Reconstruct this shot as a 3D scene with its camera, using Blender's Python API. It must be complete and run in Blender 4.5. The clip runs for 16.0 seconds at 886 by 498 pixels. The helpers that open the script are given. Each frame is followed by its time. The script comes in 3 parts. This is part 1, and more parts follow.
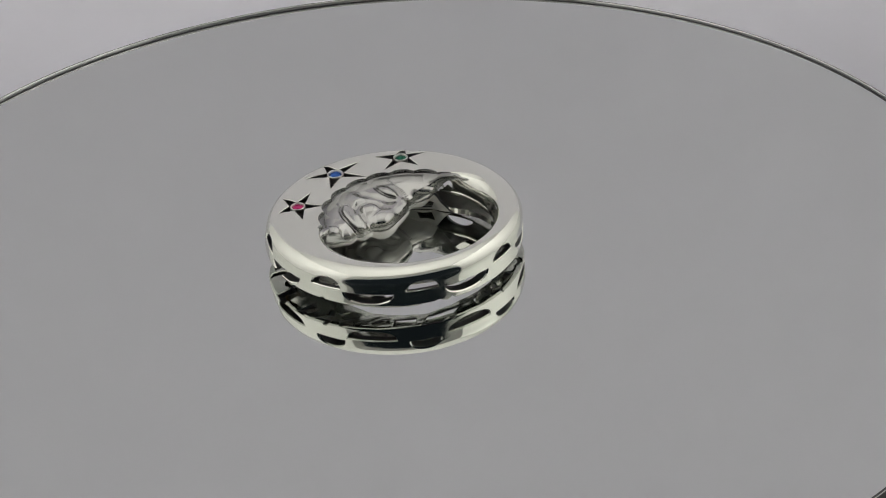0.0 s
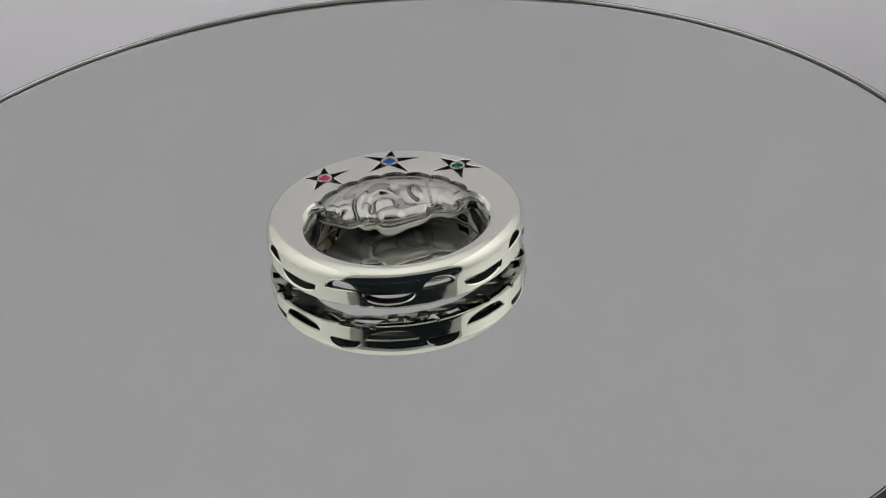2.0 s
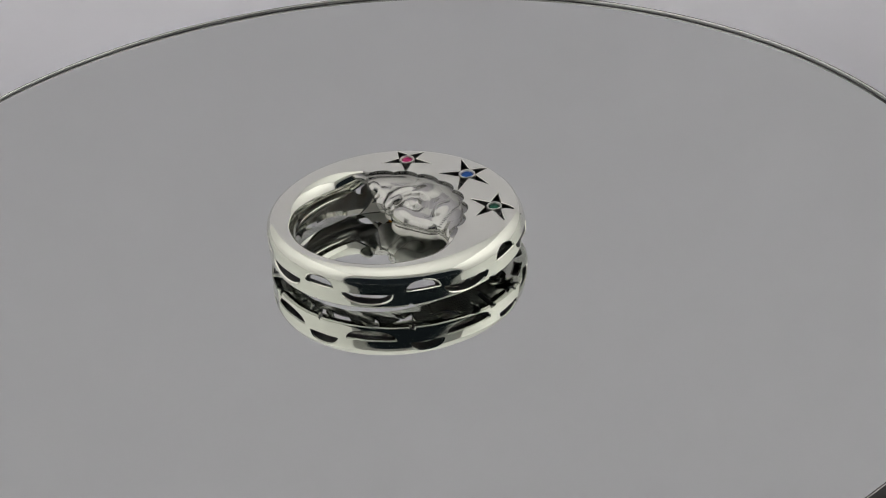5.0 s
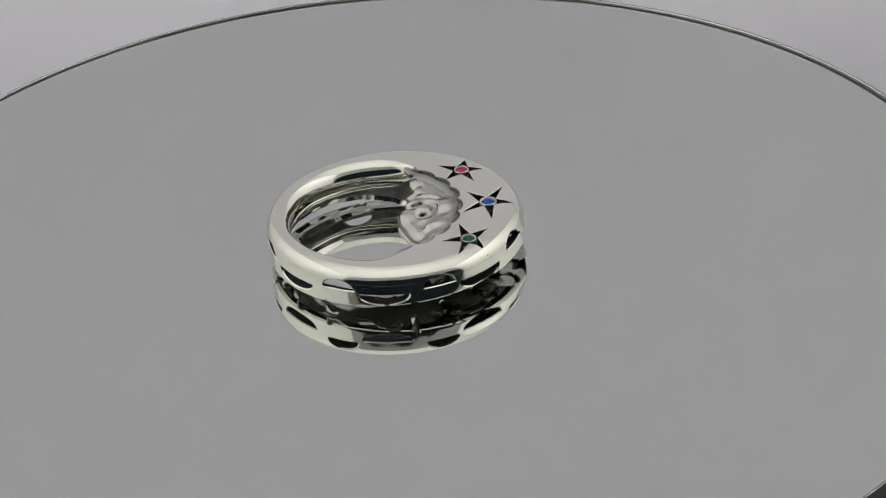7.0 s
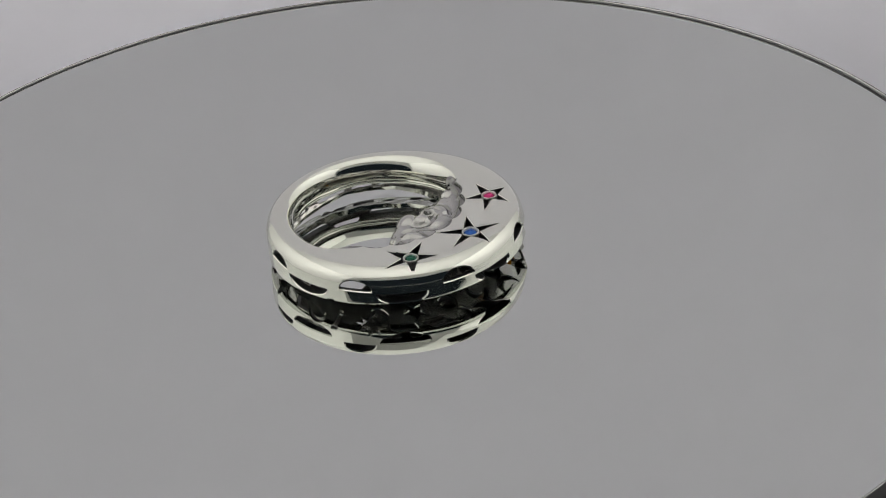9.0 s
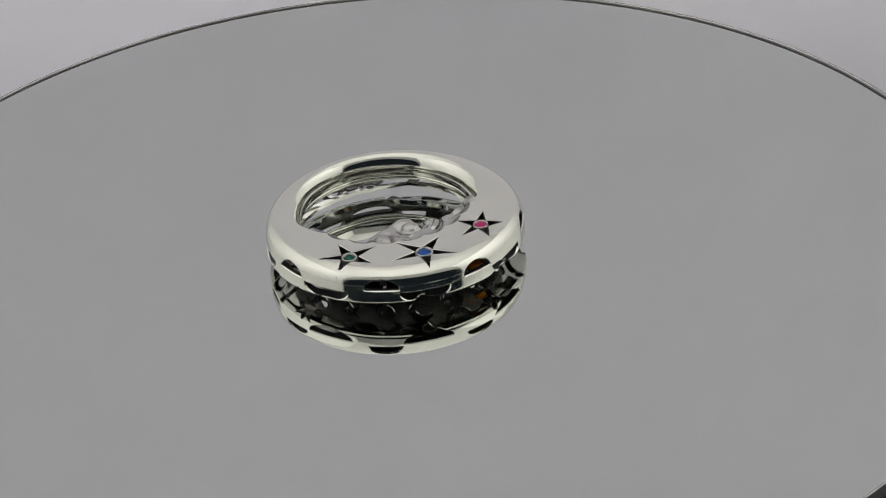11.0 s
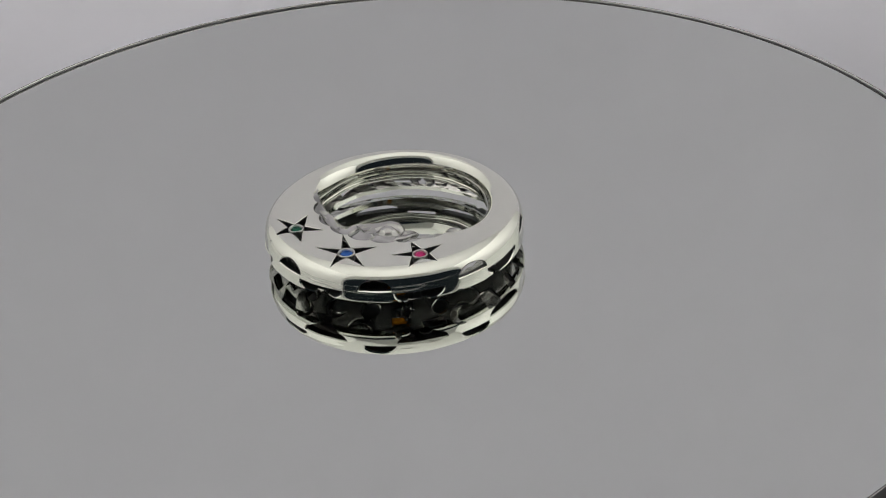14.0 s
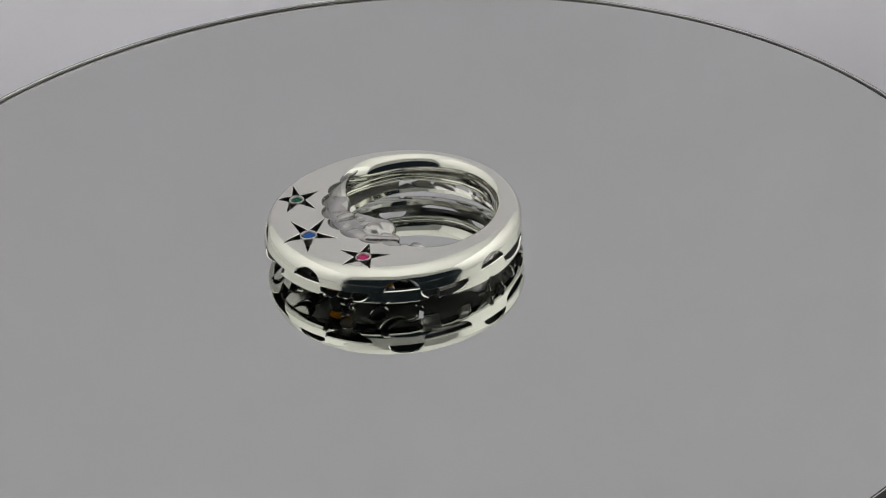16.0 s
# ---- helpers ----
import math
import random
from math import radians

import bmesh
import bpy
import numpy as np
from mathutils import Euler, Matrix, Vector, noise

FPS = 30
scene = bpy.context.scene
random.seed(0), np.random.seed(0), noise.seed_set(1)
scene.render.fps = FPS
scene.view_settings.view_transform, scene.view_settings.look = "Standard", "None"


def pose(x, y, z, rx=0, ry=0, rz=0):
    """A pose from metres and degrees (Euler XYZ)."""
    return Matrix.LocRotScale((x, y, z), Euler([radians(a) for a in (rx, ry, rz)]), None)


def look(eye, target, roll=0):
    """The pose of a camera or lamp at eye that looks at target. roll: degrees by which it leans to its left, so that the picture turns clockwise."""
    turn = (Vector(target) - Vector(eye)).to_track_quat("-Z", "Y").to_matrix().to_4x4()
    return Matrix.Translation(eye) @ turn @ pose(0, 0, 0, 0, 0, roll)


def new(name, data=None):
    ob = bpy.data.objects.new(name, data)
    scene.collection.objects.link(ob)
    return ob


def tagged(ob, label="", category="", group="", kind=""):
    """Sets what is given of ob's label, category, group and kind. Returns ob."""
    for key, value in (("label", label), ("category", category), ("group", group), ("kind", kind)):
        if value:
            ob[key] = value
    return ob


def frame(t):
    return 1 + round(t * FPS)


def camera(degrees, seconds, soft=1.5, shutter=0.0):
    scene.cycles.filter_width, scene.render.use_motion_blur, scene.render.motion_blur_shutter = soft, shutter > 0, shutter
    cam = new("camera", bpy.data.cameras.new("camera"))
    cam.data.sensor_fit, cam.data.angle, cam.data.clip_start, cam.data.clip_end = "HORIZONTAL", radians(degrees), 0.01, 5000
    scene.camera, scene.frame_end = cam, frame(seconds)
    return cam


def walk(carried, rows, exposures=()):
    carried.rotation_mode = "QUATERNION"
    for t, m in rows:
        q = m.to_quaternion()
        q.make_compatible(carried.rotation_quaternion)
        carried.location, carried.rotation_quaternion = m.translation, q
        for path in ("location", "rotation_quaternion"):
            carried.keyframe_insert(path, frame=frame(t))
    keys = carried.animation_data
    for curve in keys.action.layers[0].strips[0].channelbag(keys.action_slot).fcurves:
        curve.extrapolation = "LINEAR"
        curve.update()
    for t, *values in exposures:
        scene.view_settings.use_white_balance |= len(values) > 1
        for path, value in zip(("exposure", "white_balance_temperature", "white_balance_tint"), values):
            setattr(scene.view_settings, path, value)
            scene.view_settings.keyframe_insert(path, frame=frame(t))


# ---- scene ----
# A chunky silver moon ring turning on a round mirror inside a small photo tent. Built in millimetres, scaled to metres.
MM = 0.001
TOP = 5.16            # height of the ring's flat top
R_OUT = 13.5          # outer radius
HX, HY = 1.35, -1.5   # centre of the finger hole, off the ring's centre
R_HOLE = 9.0
CX, CY = -0.124, 0.198   # ring centre from the turntable's axis
DX, DY = 0.07, -0.30     # mirror centre from the axis
R_DISC = 62.0

cam = camera(22.41, 16.0, soft=1.0)
EYE = pose(0.0, -0.20057, 0.12145, 58.650, 3.410, -3.458)
walk(cam, [(0.0, EYE), (16.0, EYE)])

# ---- light: the tent's lit panels, dark room in front ----
world = bpy.data.worlds.new("world")
scene.world = world
world.use_nodes = True
world.node_tree.nodes["Background"].inputs["Color"].default_value = (0.6, 0.8, 1.0, 1)
world.node_tree.nodes["Background"].inputs["Strength"].default_value = 0.014


def panel_lamp(name, eye, target, sx, sy, radiance, color):
    data = bpy.data.lights.new(name, "AREA")
    data.shape, data.size, data.size_y = "RECTANGLE", sx, sy
    data.energy = radiance * math.pi * sx * sy
    data.color = color
    ob = new(name, data)
    ob.matrix_world = look(eye, target)
    return ob


WARM = (1.0, 0.985, 0.965)
# lamps stand outside the translucent tent and light its cloth from behind
panel_lamp("tent_lamp_top", (0, -0.02, 0.85), (0, -0.0199, 0), 0.30, 0.30, 13.4, WARM)
panel_lamp("tent_lamp_side", (-0.70, 0.0, 0.34), (0, 0.0, 0.16), 0.30, 0.30, 14.0, WARM)
panel_lamp("tent_lamp_side", (0.70, 0.0, 0.34), (0, 0.0, 0.16), 0.30, 0.30, 14.0, WARM)
scene.view_settings.exposure = 0.0


# ---- materials ----
def material(name, base, rough, metal=0.0, grain=0.0, grain_scale=400.0, bump=0.0, rough_var=0.0, **extra):
    m = bpy.data.materials.new(name)
    m.use_nodes = True
    nt = m.node_tree
    b = nt.nodes["Principled BSDF"]
    b.inputs["Base Color"].default_value = (*base, 1)
    b.inputs["Roughness"].default_value = rough
    b.inputs["Metallic"].default_value = metal
    for k, v in extra.items():
        b.inputs[k.replace("_", " ")].default_value = v
    co = nt.nodes.new("ShaderNodeTexCoord")
    big = nt.nodes.new("ShaderNodeTexNoise")
    big.inputs["Scale"].default_value = grain_scale
    big.inputs["Detail"].default_value = 6
    nt.links.new(co.outputs["Object"], big.inputs["Vector"])
    fine = nt.nodes.new("ShaderNodeTexNoise")
    fine.inputs["Scale"].default_value = grain_scale * 9
    fine.inputs["Detail"].default_value = 3
    nt.links.new(co.outputs["Object"], fine.inputs["Vector"])
    if grain:
        mix = nt.nodes.new("ShaderNodeMix")
        mix.data_type = "RGBA"
        mix.inputs[6].default_value = (*[c * (1 - grain) for c in base], 1)
        mix.inputs[7].default_value = (*[min(1.0, c * (1 + grain)) for c in base], 1)
        nt.links.new(big.outputs["Fac"], mix.inputs[0])
        nt.links.new(mix.outputs[2], b.inputs["Base Color"])
    if rough_var:
        mr = nt.nodes.new("ShaderNodeMapRange")
        mr.inputs[1].default_value, mr.inputs[2].default_value = 0.3, 0.7
        mr.inputs[3].default_value, mr.inputs[4].default_value = rough, rough + rough_var
        nt.links.new(fine.outputs["Fac"], mr.inputs[0])
        nt.links.new(mr.outputs[0], b.inputs["Roughness"])
    if bump:
        bp = nt.nodes.new("ShaderNodeBump")
        bp.inputs["Strength"].default_value = bump
        bp.inputs["Distance"].default_value = 0.00004
        nt.links.new(big.outputs["Fac"], bp.inputs["Height"])
        nt.links.new(bp.outputs["Normal"], b.inputs["Normal"])
    return m


SILVER = material("polished_silver", (0.852, 0.856, 0.772), 0.06, 1.0, 0.02, 500, 0.12, 0.05)
SATIN = material("satin_silver", (0.80, 0.79, 0.75), 0.19, 1.0, 0.06, 700, 0.0, 0.05)
TARNISH = material("dull_inner_silver", (0.87, 0.86, 0.82), 0.15, 0.88, 0.10, 500, 0.10, 0.08)
# less metallic, so its pale colour makes up for missing bounced light
INNER = material("bounce_lit_silver", (0.88, 0.865, 0.81), 0.16, 0.35, 0.12, 450, 0.2, 0.10)
# blackened cut walls and engraved lines, also the shade plates under the stars
BLACKENED_SHADE = material("blackened_shade_silver", (0.15, 0.15, 0.15), 0.35, 1.0, 0.4, 700, 0.5, 0.2)


def oxide_shaded(m, dark):
    """Antiquing in the engraved grooves, shade painted in hollow and cove, by a mesh attribute."""
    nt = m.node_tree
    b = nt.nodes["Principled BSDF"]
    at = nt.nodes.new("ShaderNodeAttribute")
    at.attribute_name = "oxide_shade"
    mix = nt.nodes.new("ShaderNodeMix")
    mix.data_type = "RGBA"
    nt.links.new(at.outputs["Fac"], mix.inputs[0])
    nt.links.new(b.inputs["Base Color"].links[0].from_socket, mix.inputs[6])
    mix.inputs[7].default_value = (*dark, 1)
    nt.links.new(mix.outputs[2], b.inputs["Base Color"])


oxide_shaded(SATIN, (0.13, 0.13, 0.128))
COLLAR = material("brushed_collar_silver", (0.62, 0.61, 0.58), 0.25, 1.0, 0.15, 1500, 0.2, 0.1)
# dark copy of the silver that carries the shade on the scalloped edge
EDGE_SHADE = material("edge_shade_silver", (0.28, 0.28, 0.27), 0.2, 1.0, 0.3, 900, 0.1, 0.1)
MIRROR = material("mirror_silvering", (0.669, 0.684, 0.663), 0.004, 1.0, 0.004, 20)
GLASS_EDGE = material("ground_glass_edge", (0.78, 0.78, 0.765), 0.16, 0.6, 0.05, 300, 0.0, 0.06)
DARK_BASE = material("black_plastic", (0.02, 0.02, 0.021), 0.4, 0.0, 0.15, 200, 0.2, 0.1)
CLOTH_BACK = material("grey_tent_cloth", (0.832, 0.815, 0.878), 0.9, 0.0, 0.02, 60, 0.0)
CLOTH_WHITE = material("white_tent_cloth", (0.8, 0.8, 0.79), 0.9, 0.0, 0.02, 60, 0.0)


def translucent(m, share, color):
    """Lets light through the cloth, scattered."""
    nt = m.node_tree
    tr = nt.nodes.new("ShaderNodeBsdfTranslucent")
    tr.inputs["Color"].default_value = (*color, 1)
    mix = nt.nodes.new("ShaderNodeMixShader")
    mix.inputs[0].default_value = share
    out = nt.nodes["Material Output"]
    nt.links.new(nt.nodes["Principled BSDF"].outputs[0], mix.inputs[1])
    nt.links.new(tr.outputs[0], mix.inputs[2])
    nt.links.new(mix.outputs[0], out.inputs["Surface"])


translucent(CLOTH_WHITE, 0.5, (0.9, 0.9, 0.88))
TABLE = material("black_table_cloth", (0.012, 0.012, 0.014), 0.8, 0.0, 0.2, 300, 0.2)
PINK = material("pink_stone", (0.50, 0.02, 0.15), 0.05, 0.6, 0.15, 900, IOR=1.6, Specular_IOR_Level=0.5)
BLUE = material("blue_stone", (0.012, 0.09, 0.36), 0.05, 0.6, 0.15, 900, IOR=1.6, Specular_IOR_Level=0.5)
GREEN = material("green_stone", (0.003, 0.10, 0.055), 0.05, 0.6, 0.15, 900, IOR=1.6, Specular_IOR_Level=0.5)
AMBER = material("amber_stone", (0.75, 0.30, 0.02), 0.1, 0.0, 0.2, 900, IOR=1.6, Transmission_Weight=0.3)


def mesh_object(name, verts, faces, mats, parent=None, label="", smooth=True, mat_index=None):
    me = bpy.data.meshes.new(name)
    me.from_pydata(verts, [], faces)
    for m in mats:
        me.materials.append(m)
    if mat_index is not None:
        me.polygons.foreach_set("material_index", mat_index)
    flags = smooth if not isinstance(smooth, bool) else [smooth] * len(me.polygons)
    me.polygons.foreach_set("use_smooth", flags)
    me.update()
    ob = new(name, me)
    if parent:
        ob.parent = parent
    if label:
        tagged(ob, label)
    return ob


def part(name, bm, mat, parent, label="", smooth=True):
    me = bpy.data.meshes.new(name)
    for f in bm.faces:
        f.smooth = smooth
    bm.to_mesh(me)
    bm.free()
    me.materials.append(mat)
    ob = new(name, me)
    ob.parent = parent
    if label:
        tagged(ob, label)
    return ob


def lathe(rings, n=256, off=(0, 0)):
    """Vertices and faces of a turned shape: rings of (radius, z, dx) in millimetres, dx shifting that ring sideways."""
    v, f = [], []
    for r, z, dx in rings:
        for i in range(n):
            a = 2 * math.pi * i / n
            v.append(((r * math.cos(a) + dx + off[0]) * MM, (r * math.sin(a) + off[1]) * MM, z * MM))
    for k in range(len(rings) - 1):
        for i in range(n):
            j = (i + 1) % n
            f.append((k * n + i, k * n + j, (k + 1) * n + j, (k + 1) * n + i))
    return v, f


# ---- structure: tent and table ----
def slab(name, x0, x1, y0, y1, z0, z1, mat, kind="structure", label=""):
    bm = bmesh.new()
    bmesh.ops.create_cube(bm, size=1)
    for v in bm.verts:
        v.co = ((x0 + x1) / 2 + v.co.x * (x1 - x0), (y0 + y1) / 2 + v.co.y * (y1 - y0), (z0 + z1) / 2 + v.co.z * (z1 - z0))
    ob = part(name, bm, mat, None, "", False)
    return tagged(ob, label, name.split("_")[0], "", kind)


def sheet(name, corners, label):
    ob = mesh_object(name, corners, [(0, 1, 2, 3)], [CLOTH_WHITE], smooth=False)
    return tagged(ob, label, name.split("_")[0], "", "structure")


def build_tent():
    y0, y1, z0, z1, w0, w1 = -0.23, 0.36, -0.04, 0.40, -0.25, 0.31
    sheet("wall_west", [(w0, y0, z0), (w0, y1, z0), (w0, y1, z1), (w0, y0, z1)], "white translucent side wall of a photo tent")
    sheet("wall_east", [(w1, y1, z0), (w1, y0, z0), (w1, y0, z1), (w1, y1, z1)], "white translucent side wall of a photo tent")
    sheet("ceiling", [(w0, y0, z1), (w0, y1, z1), (w1, y1, z1), (w1, y0, z1)], "white translucent roof of a photo tent")
    # front cloth with a low arched opening
    n = 48
    v, f = [], []
    for i in range(n + 1):
        x = w0 + (w1 - w0) * i / n
        u = (x - (w0 + w1) / 2) / ((w1 - w0) / 2)
        v += [(x, y0, z0 + 0.228 * max(0.0, 1 - abs(u) ** 8) ** 0.5), (x, y0, z1)]
    for i in range(n):
        f.append((2 * i, 2 * i + 2, 2 * i + 3, 2 * i + 1))
    tagged(mesh_object("wall_south", v, f, [CLOTH_WHITE], smooth=False), "white cloth front of a photo tent round an arched opening", "wall", "", "structure")
    # floor and back wall: one cloth that sweeps up in a curve
    prof = [(0.05, -0.036)]
    prof += [(0.26, -0.036)]
    for i in range(1, 13):
        a = math.radians(90 * i / 12)
        prof.append((0.26 + 0.095 * math.sin(a), 0.059 - 0.095 * math.cos(a)))
    prof.append((0.355, 0.40))
    v, f = [], []
    for y, z in prof:
        v += [(-0.25, y, z), (0.31, y, z)]
    for y, z in prof:
        v += [(-0.25, y + 0.002, z - 0.003), (0.31, y + 0.002, z - 0.003)]
    n = len(prof)
    for i in range(n - 1):
        f.append((2 * i, 2 * i + 1, 2 * i + 3, 2 * i + 2))
        f.append((2 * n + 2 * i, 2 * n + 2 * i + 2, 2 * n + 2 * i + 3, 2 * n + 2 * i + 1))
    f.append((0, 2 * n, 2 * n + 1, 1))
    tagged(mesh_object("backdrop", v, f, [CLOTH_BACK]), "plain grey cloth sweep inside the photo tent", "backdrop", "", "structure")
    slab("ground", -0.6, 0.6, -0.6, 0.6, -0.08, -0.041, TABLE, label="black cloth covered table top under the tent")


# ---- turntable ----
def build_turntable():
    base = new("turntable")
    tagged(base, "black plastic turntable base under the mirror", "turntable")
    v, f = lathe([(0.1, -41, 0), (50, -41, 0), (51, -40, 0), (51, -8, 0), (50, -7, 0), (40, -6.5, 0), (40, -4.0, 0), (0.1, -4.0, 0)], 128)
    mesh_object("base_body", v, f, [DARK_BASE], base)
    disc = new("mirror_disc")
    tagged(disc, "round grey mirror plate with a thin polished edge", "mirror")
    n = 512
    r0 = R_DISC + 0.2
    top, tf = lathe([(0.02, 0, 0), (30, 0, 0), (r0, 0, 0)], n)
    mesh_object("mirror_face", top, tf, [MIRROR], disc)

    def lip(name, rings, mat, label):
        """A thin raised edge, a little uneven in height round the plate, added for the glass edge's reflection."""
        v, f = lathe([(r, z, 0) for r, z in rings], n)
        v = [(x, y, z * (1 + 0.3 * math.cos(math.atan2(y, x) - 2.2)) if z > 0 else z) for x, y, z in v]
        mesh_object(name, v, f, [mat], disc, label)

    lip("rim_groove", [(r0 - 0.38, 0.002), (r0 - 0.34, 0.014), (r0, 0.014)], DARK_BASE, "flat dark line along the edge")
    lip("rim", [(r0, 0.0), (r0, 0.24)], GLASS_EDGE, "pale inner side of an added lip for the reflected glass edge")
    lip("rim_top", [(r0, 0.24), (r0 + 0.02, 0.34), (r0 + 0.10, 0.35), (r0 + 0.14, 0.30)], GLASS_EDGE, "polished top of the added lip")
    # the thin top ring draws the dark reflection along the outer edge
    lip("mirror_back", [(r0 + 0.13, 0.29), (r0 + 0.14, 0.37), (r0 + 0.16, 0.37), (r0 + 0.16, -3.2), (r0 - 0.4, -3.8), (20, -3.8), (0.1, -3.8)], DARK_BASE, "dark painted back and side with a reflection line on top")
    return disc


# ---- flat shapes that are cut out of the ring; inside is positive ----
def poly_inside(x, y, pts):
    d = np.full(x.shape, 1e9)
    inside = np.zeros(x.shape, bool)
    n = len(pts)
    for i in range(n):
        x0, y0 = pts[i]
        x1, y1 = pts[(i + 1) % n]
        ex, ey = x1 - x0, y1 - y0
        t = np.clip(((x - x0) * ex + (y - y0) * ey) / (ex * ex + ey * ey), 0, 1)
        d = np.minimum(d, np.hypot(x - x0 - t * ex, y - y0 - t * ey))
        if ey:
            inside ^= ((y0 > y) != (y1 > y)) & (x < (y - y0) * ex / ey + x0)
    return np.where(inside, d, -d)


def star_points(cx, cy, r, notch, n=5, turn=90.0):
    out = []
    for i in range(2 * n):
        a = math.radians(turn + 180 * i / n)
        q = r if i % 2 == 0 else notch
        out.append((cx + q * math.cos(a), cy + q * math.sin(a)))
    return out


# star recesses of the top: stone centre and five tips, from the ring's centre
STARS = {
    "pink": ((-9.79, 1.43), ((-9.25, -1.37), (-11.9, 0.4), (-11.4, 3.5), (-8.4, 4.2), (-7.0, 1.2))),
    "blue": ((-5.74, 7.71), ((-6.3, 4.5), (-9.2, 7.2), (-7.1, 10.2), (-3.0, 10.1), (-2.05, 6.5))),
    "green": ((1.34, 10.22), ((-0.6, 7.65), (-1.4, 10.8), (1.85, 12.8), (4.5, 11.2), (3.3, 8.1))),
}


def star_outline(centre, tips, notch=0.95):
    out = []
    for i, (x, y) in enumerate(tips):
        x2, y2 = tips[(i + 1) % 5]
        mx, my = (x + x2) / 2 - centre[0], (y + y2) / 2 - centre[1]
        k = notch / math.hypot(mx, my)
        out += [(x, y), (centre[0] + mx * k, centre[1] + my * k)]
    return out


def smooth01(x, a, b):
    t = np.clip((x - a) / (b - a), 0, 1)
    return t * t * (3 - 2 * t)


def face_zone(phi):
    """1 along the carved face, 0 round the rest of the hole; phi in degrees, 0 to 360."""
    return smooth01(phi, 46, 62) * (1 - smooth01(phi, 184, 202))


def scallop(phi):
    """Radius of the wavy edge round the face."""
    s = np.abs(np.sin(np.radians((phi - 46) * 180 / 17.75)))
    amp = 0.52 * smooth01(phi, 48, 66) * (1 - smooth01(phi, 184, 198))
    return 8.95 - amp * (1 - np.power(s, 0.55))


def open_back(th):
    """How far the underside ends short of the finger hole: 0 at the belly, most on one side of the narrow back."""
    d = np.degrees(np.arctan2(np.sin(th - math.radians(248)), np.cos(th - math.radians(248))))
    return 0.60 * (1 - smooth01(wide_share(th), 0.2, 0.72)) + 0.40 * (1 - smooth01(np.abs(d), 22, 60))


def wide_share(th):
    """0 at the crescent's narrow back, 1 at its broad belly with the stars."""
    return 0.5 + 0.5 * np.cos(th - math.radians(131))


WALL_TOP = 3.6


# ---- the ring's shell ----
def shell_point(th, row, rows):
    """Places on the shell: th in radians (array), row from the finger hole over the top and the outside down to the foot."""
    n1, n2, n3, n4 = rows
    phi = np.degrees(th) % 360
    fz = face_zone(phi)
    rh = R_HOLE * (1 - fz) + scallop(phi) * fz
    fl = smooth01(phi, 28, 62) * (1 - smooth01(phi, 180, 222))
    c, s = np.cos(th), np.sin(th)
    ax, ay = HX + rh * c, HY + rh * s
    bx, by = R_OUT * c, R_OUT * s
    wid = np.hypot(bx - ax, by - ay)
    a = np.minimum(1.8, 0.40 * wid) * (1 - fl) + 0.10 * fl
    b = np.minimum(2.6, 0.58 * wid)
    lean = 0.34 * wide_share(th) ** 1.5
    z_in = 3.05 * (1 - fz) + (TOP - 0.5) * fz
    if row <= n1:
        q = row / n1 * math.pi / 2
        w = a * (1 - abs(math.cos(q)) ** 0.95)
        z = z_in + (TOP - z_in) * math.sin(q) ** 0.95
    elif row <= n1 + n2:
        q = (row - n1) / n2
        w = a + (wid - a - b) * q
        z = TOP + 0 * wid
    elif row <= n1 + n2 + n3:
        # the top falls gently, then turns sharply into the upright wall
        q = (row - n1 - n2) / n3
        c1, c2, c3 = 3 * (1 - q) ** 2 * q, 3 * (1 - q) * q * q, q ** 3
        w = wid - b + b * (0.62 * c1 + c2 + c3) - lean * (1.6 * c2 + c3)
        z = TOP * ((1 - q) ** 3 + c1) + 4.45 * c2 + WALL_TOP * c3 + 0 * wid
    else:
        # a steep wall, a rounded corner, then a cone down to the foot
        n = row - n1 - n2 - n3
        rb = 9.3 + 0.95 * open_back(th)
        ax, ay = HX + rb * c, HY + rb * s
        wid = np.hypot(bx - ax, by - ay)
        zc = 1.04 + 0.99 * wide_share(th)
        foot_z = 0.90 * open_back(th)      # the narrow back stands clear of the mirror
        slope = (zc - foot_z - 0.08) / (wid - 0.2)
        p0 = (0.03 + 0 * zc, zc + 0.20)
        p1 = (0.06 + 0 * zc, zc - 0.05)
        far = np.minimum(0.8, 0.4 * wid)
        p2 = (far, zc - (far - 0.2) * slope)
        m1, m2 = int(n4 * 0.26), int(n4 * 0.52)
        if n <= m1:
            q = n / m1
            inw = p0[0] * q ** 1.6 + lean * (1 - q) ** 1.4
            z = WALL_TOP + (p0[1] - WALL_TOP) * q
        elif n <= m2:
            q = (n - m1) / (m2 - m1)
            inw = p0[0] * (1 - q) ** 2 + 2 * p1[0] * q * (1 - q) + p2[0] * q * q
            z = p0[1] * (1 - q) ** 2 + 2 * p1[1] * q * (1 - q) + p2[1] * q * q
        else:
            q = (n - m2) / (n4 - m2)
            inw = p2[0] + (wid - p2[0]) * q
            z = p2[1] * (1 - q) + foot_z * q - 0.22 * wide_share(th) * np.sin(np.pi * q)
        w = wid - inw
    k = w / wid
    return np.stack([ax + (bx - ax) * k, ay + (by - ay) * k, z], -1)


def rect_points(w, h, skew=0.0):
    return [(-w / 2 - skew, -h / 2), (w / 2 - skew * 0.3, -h / 2), (w / 2 + skew, h / 2), (-w / 2 + skew * 0.3, h / 2)]


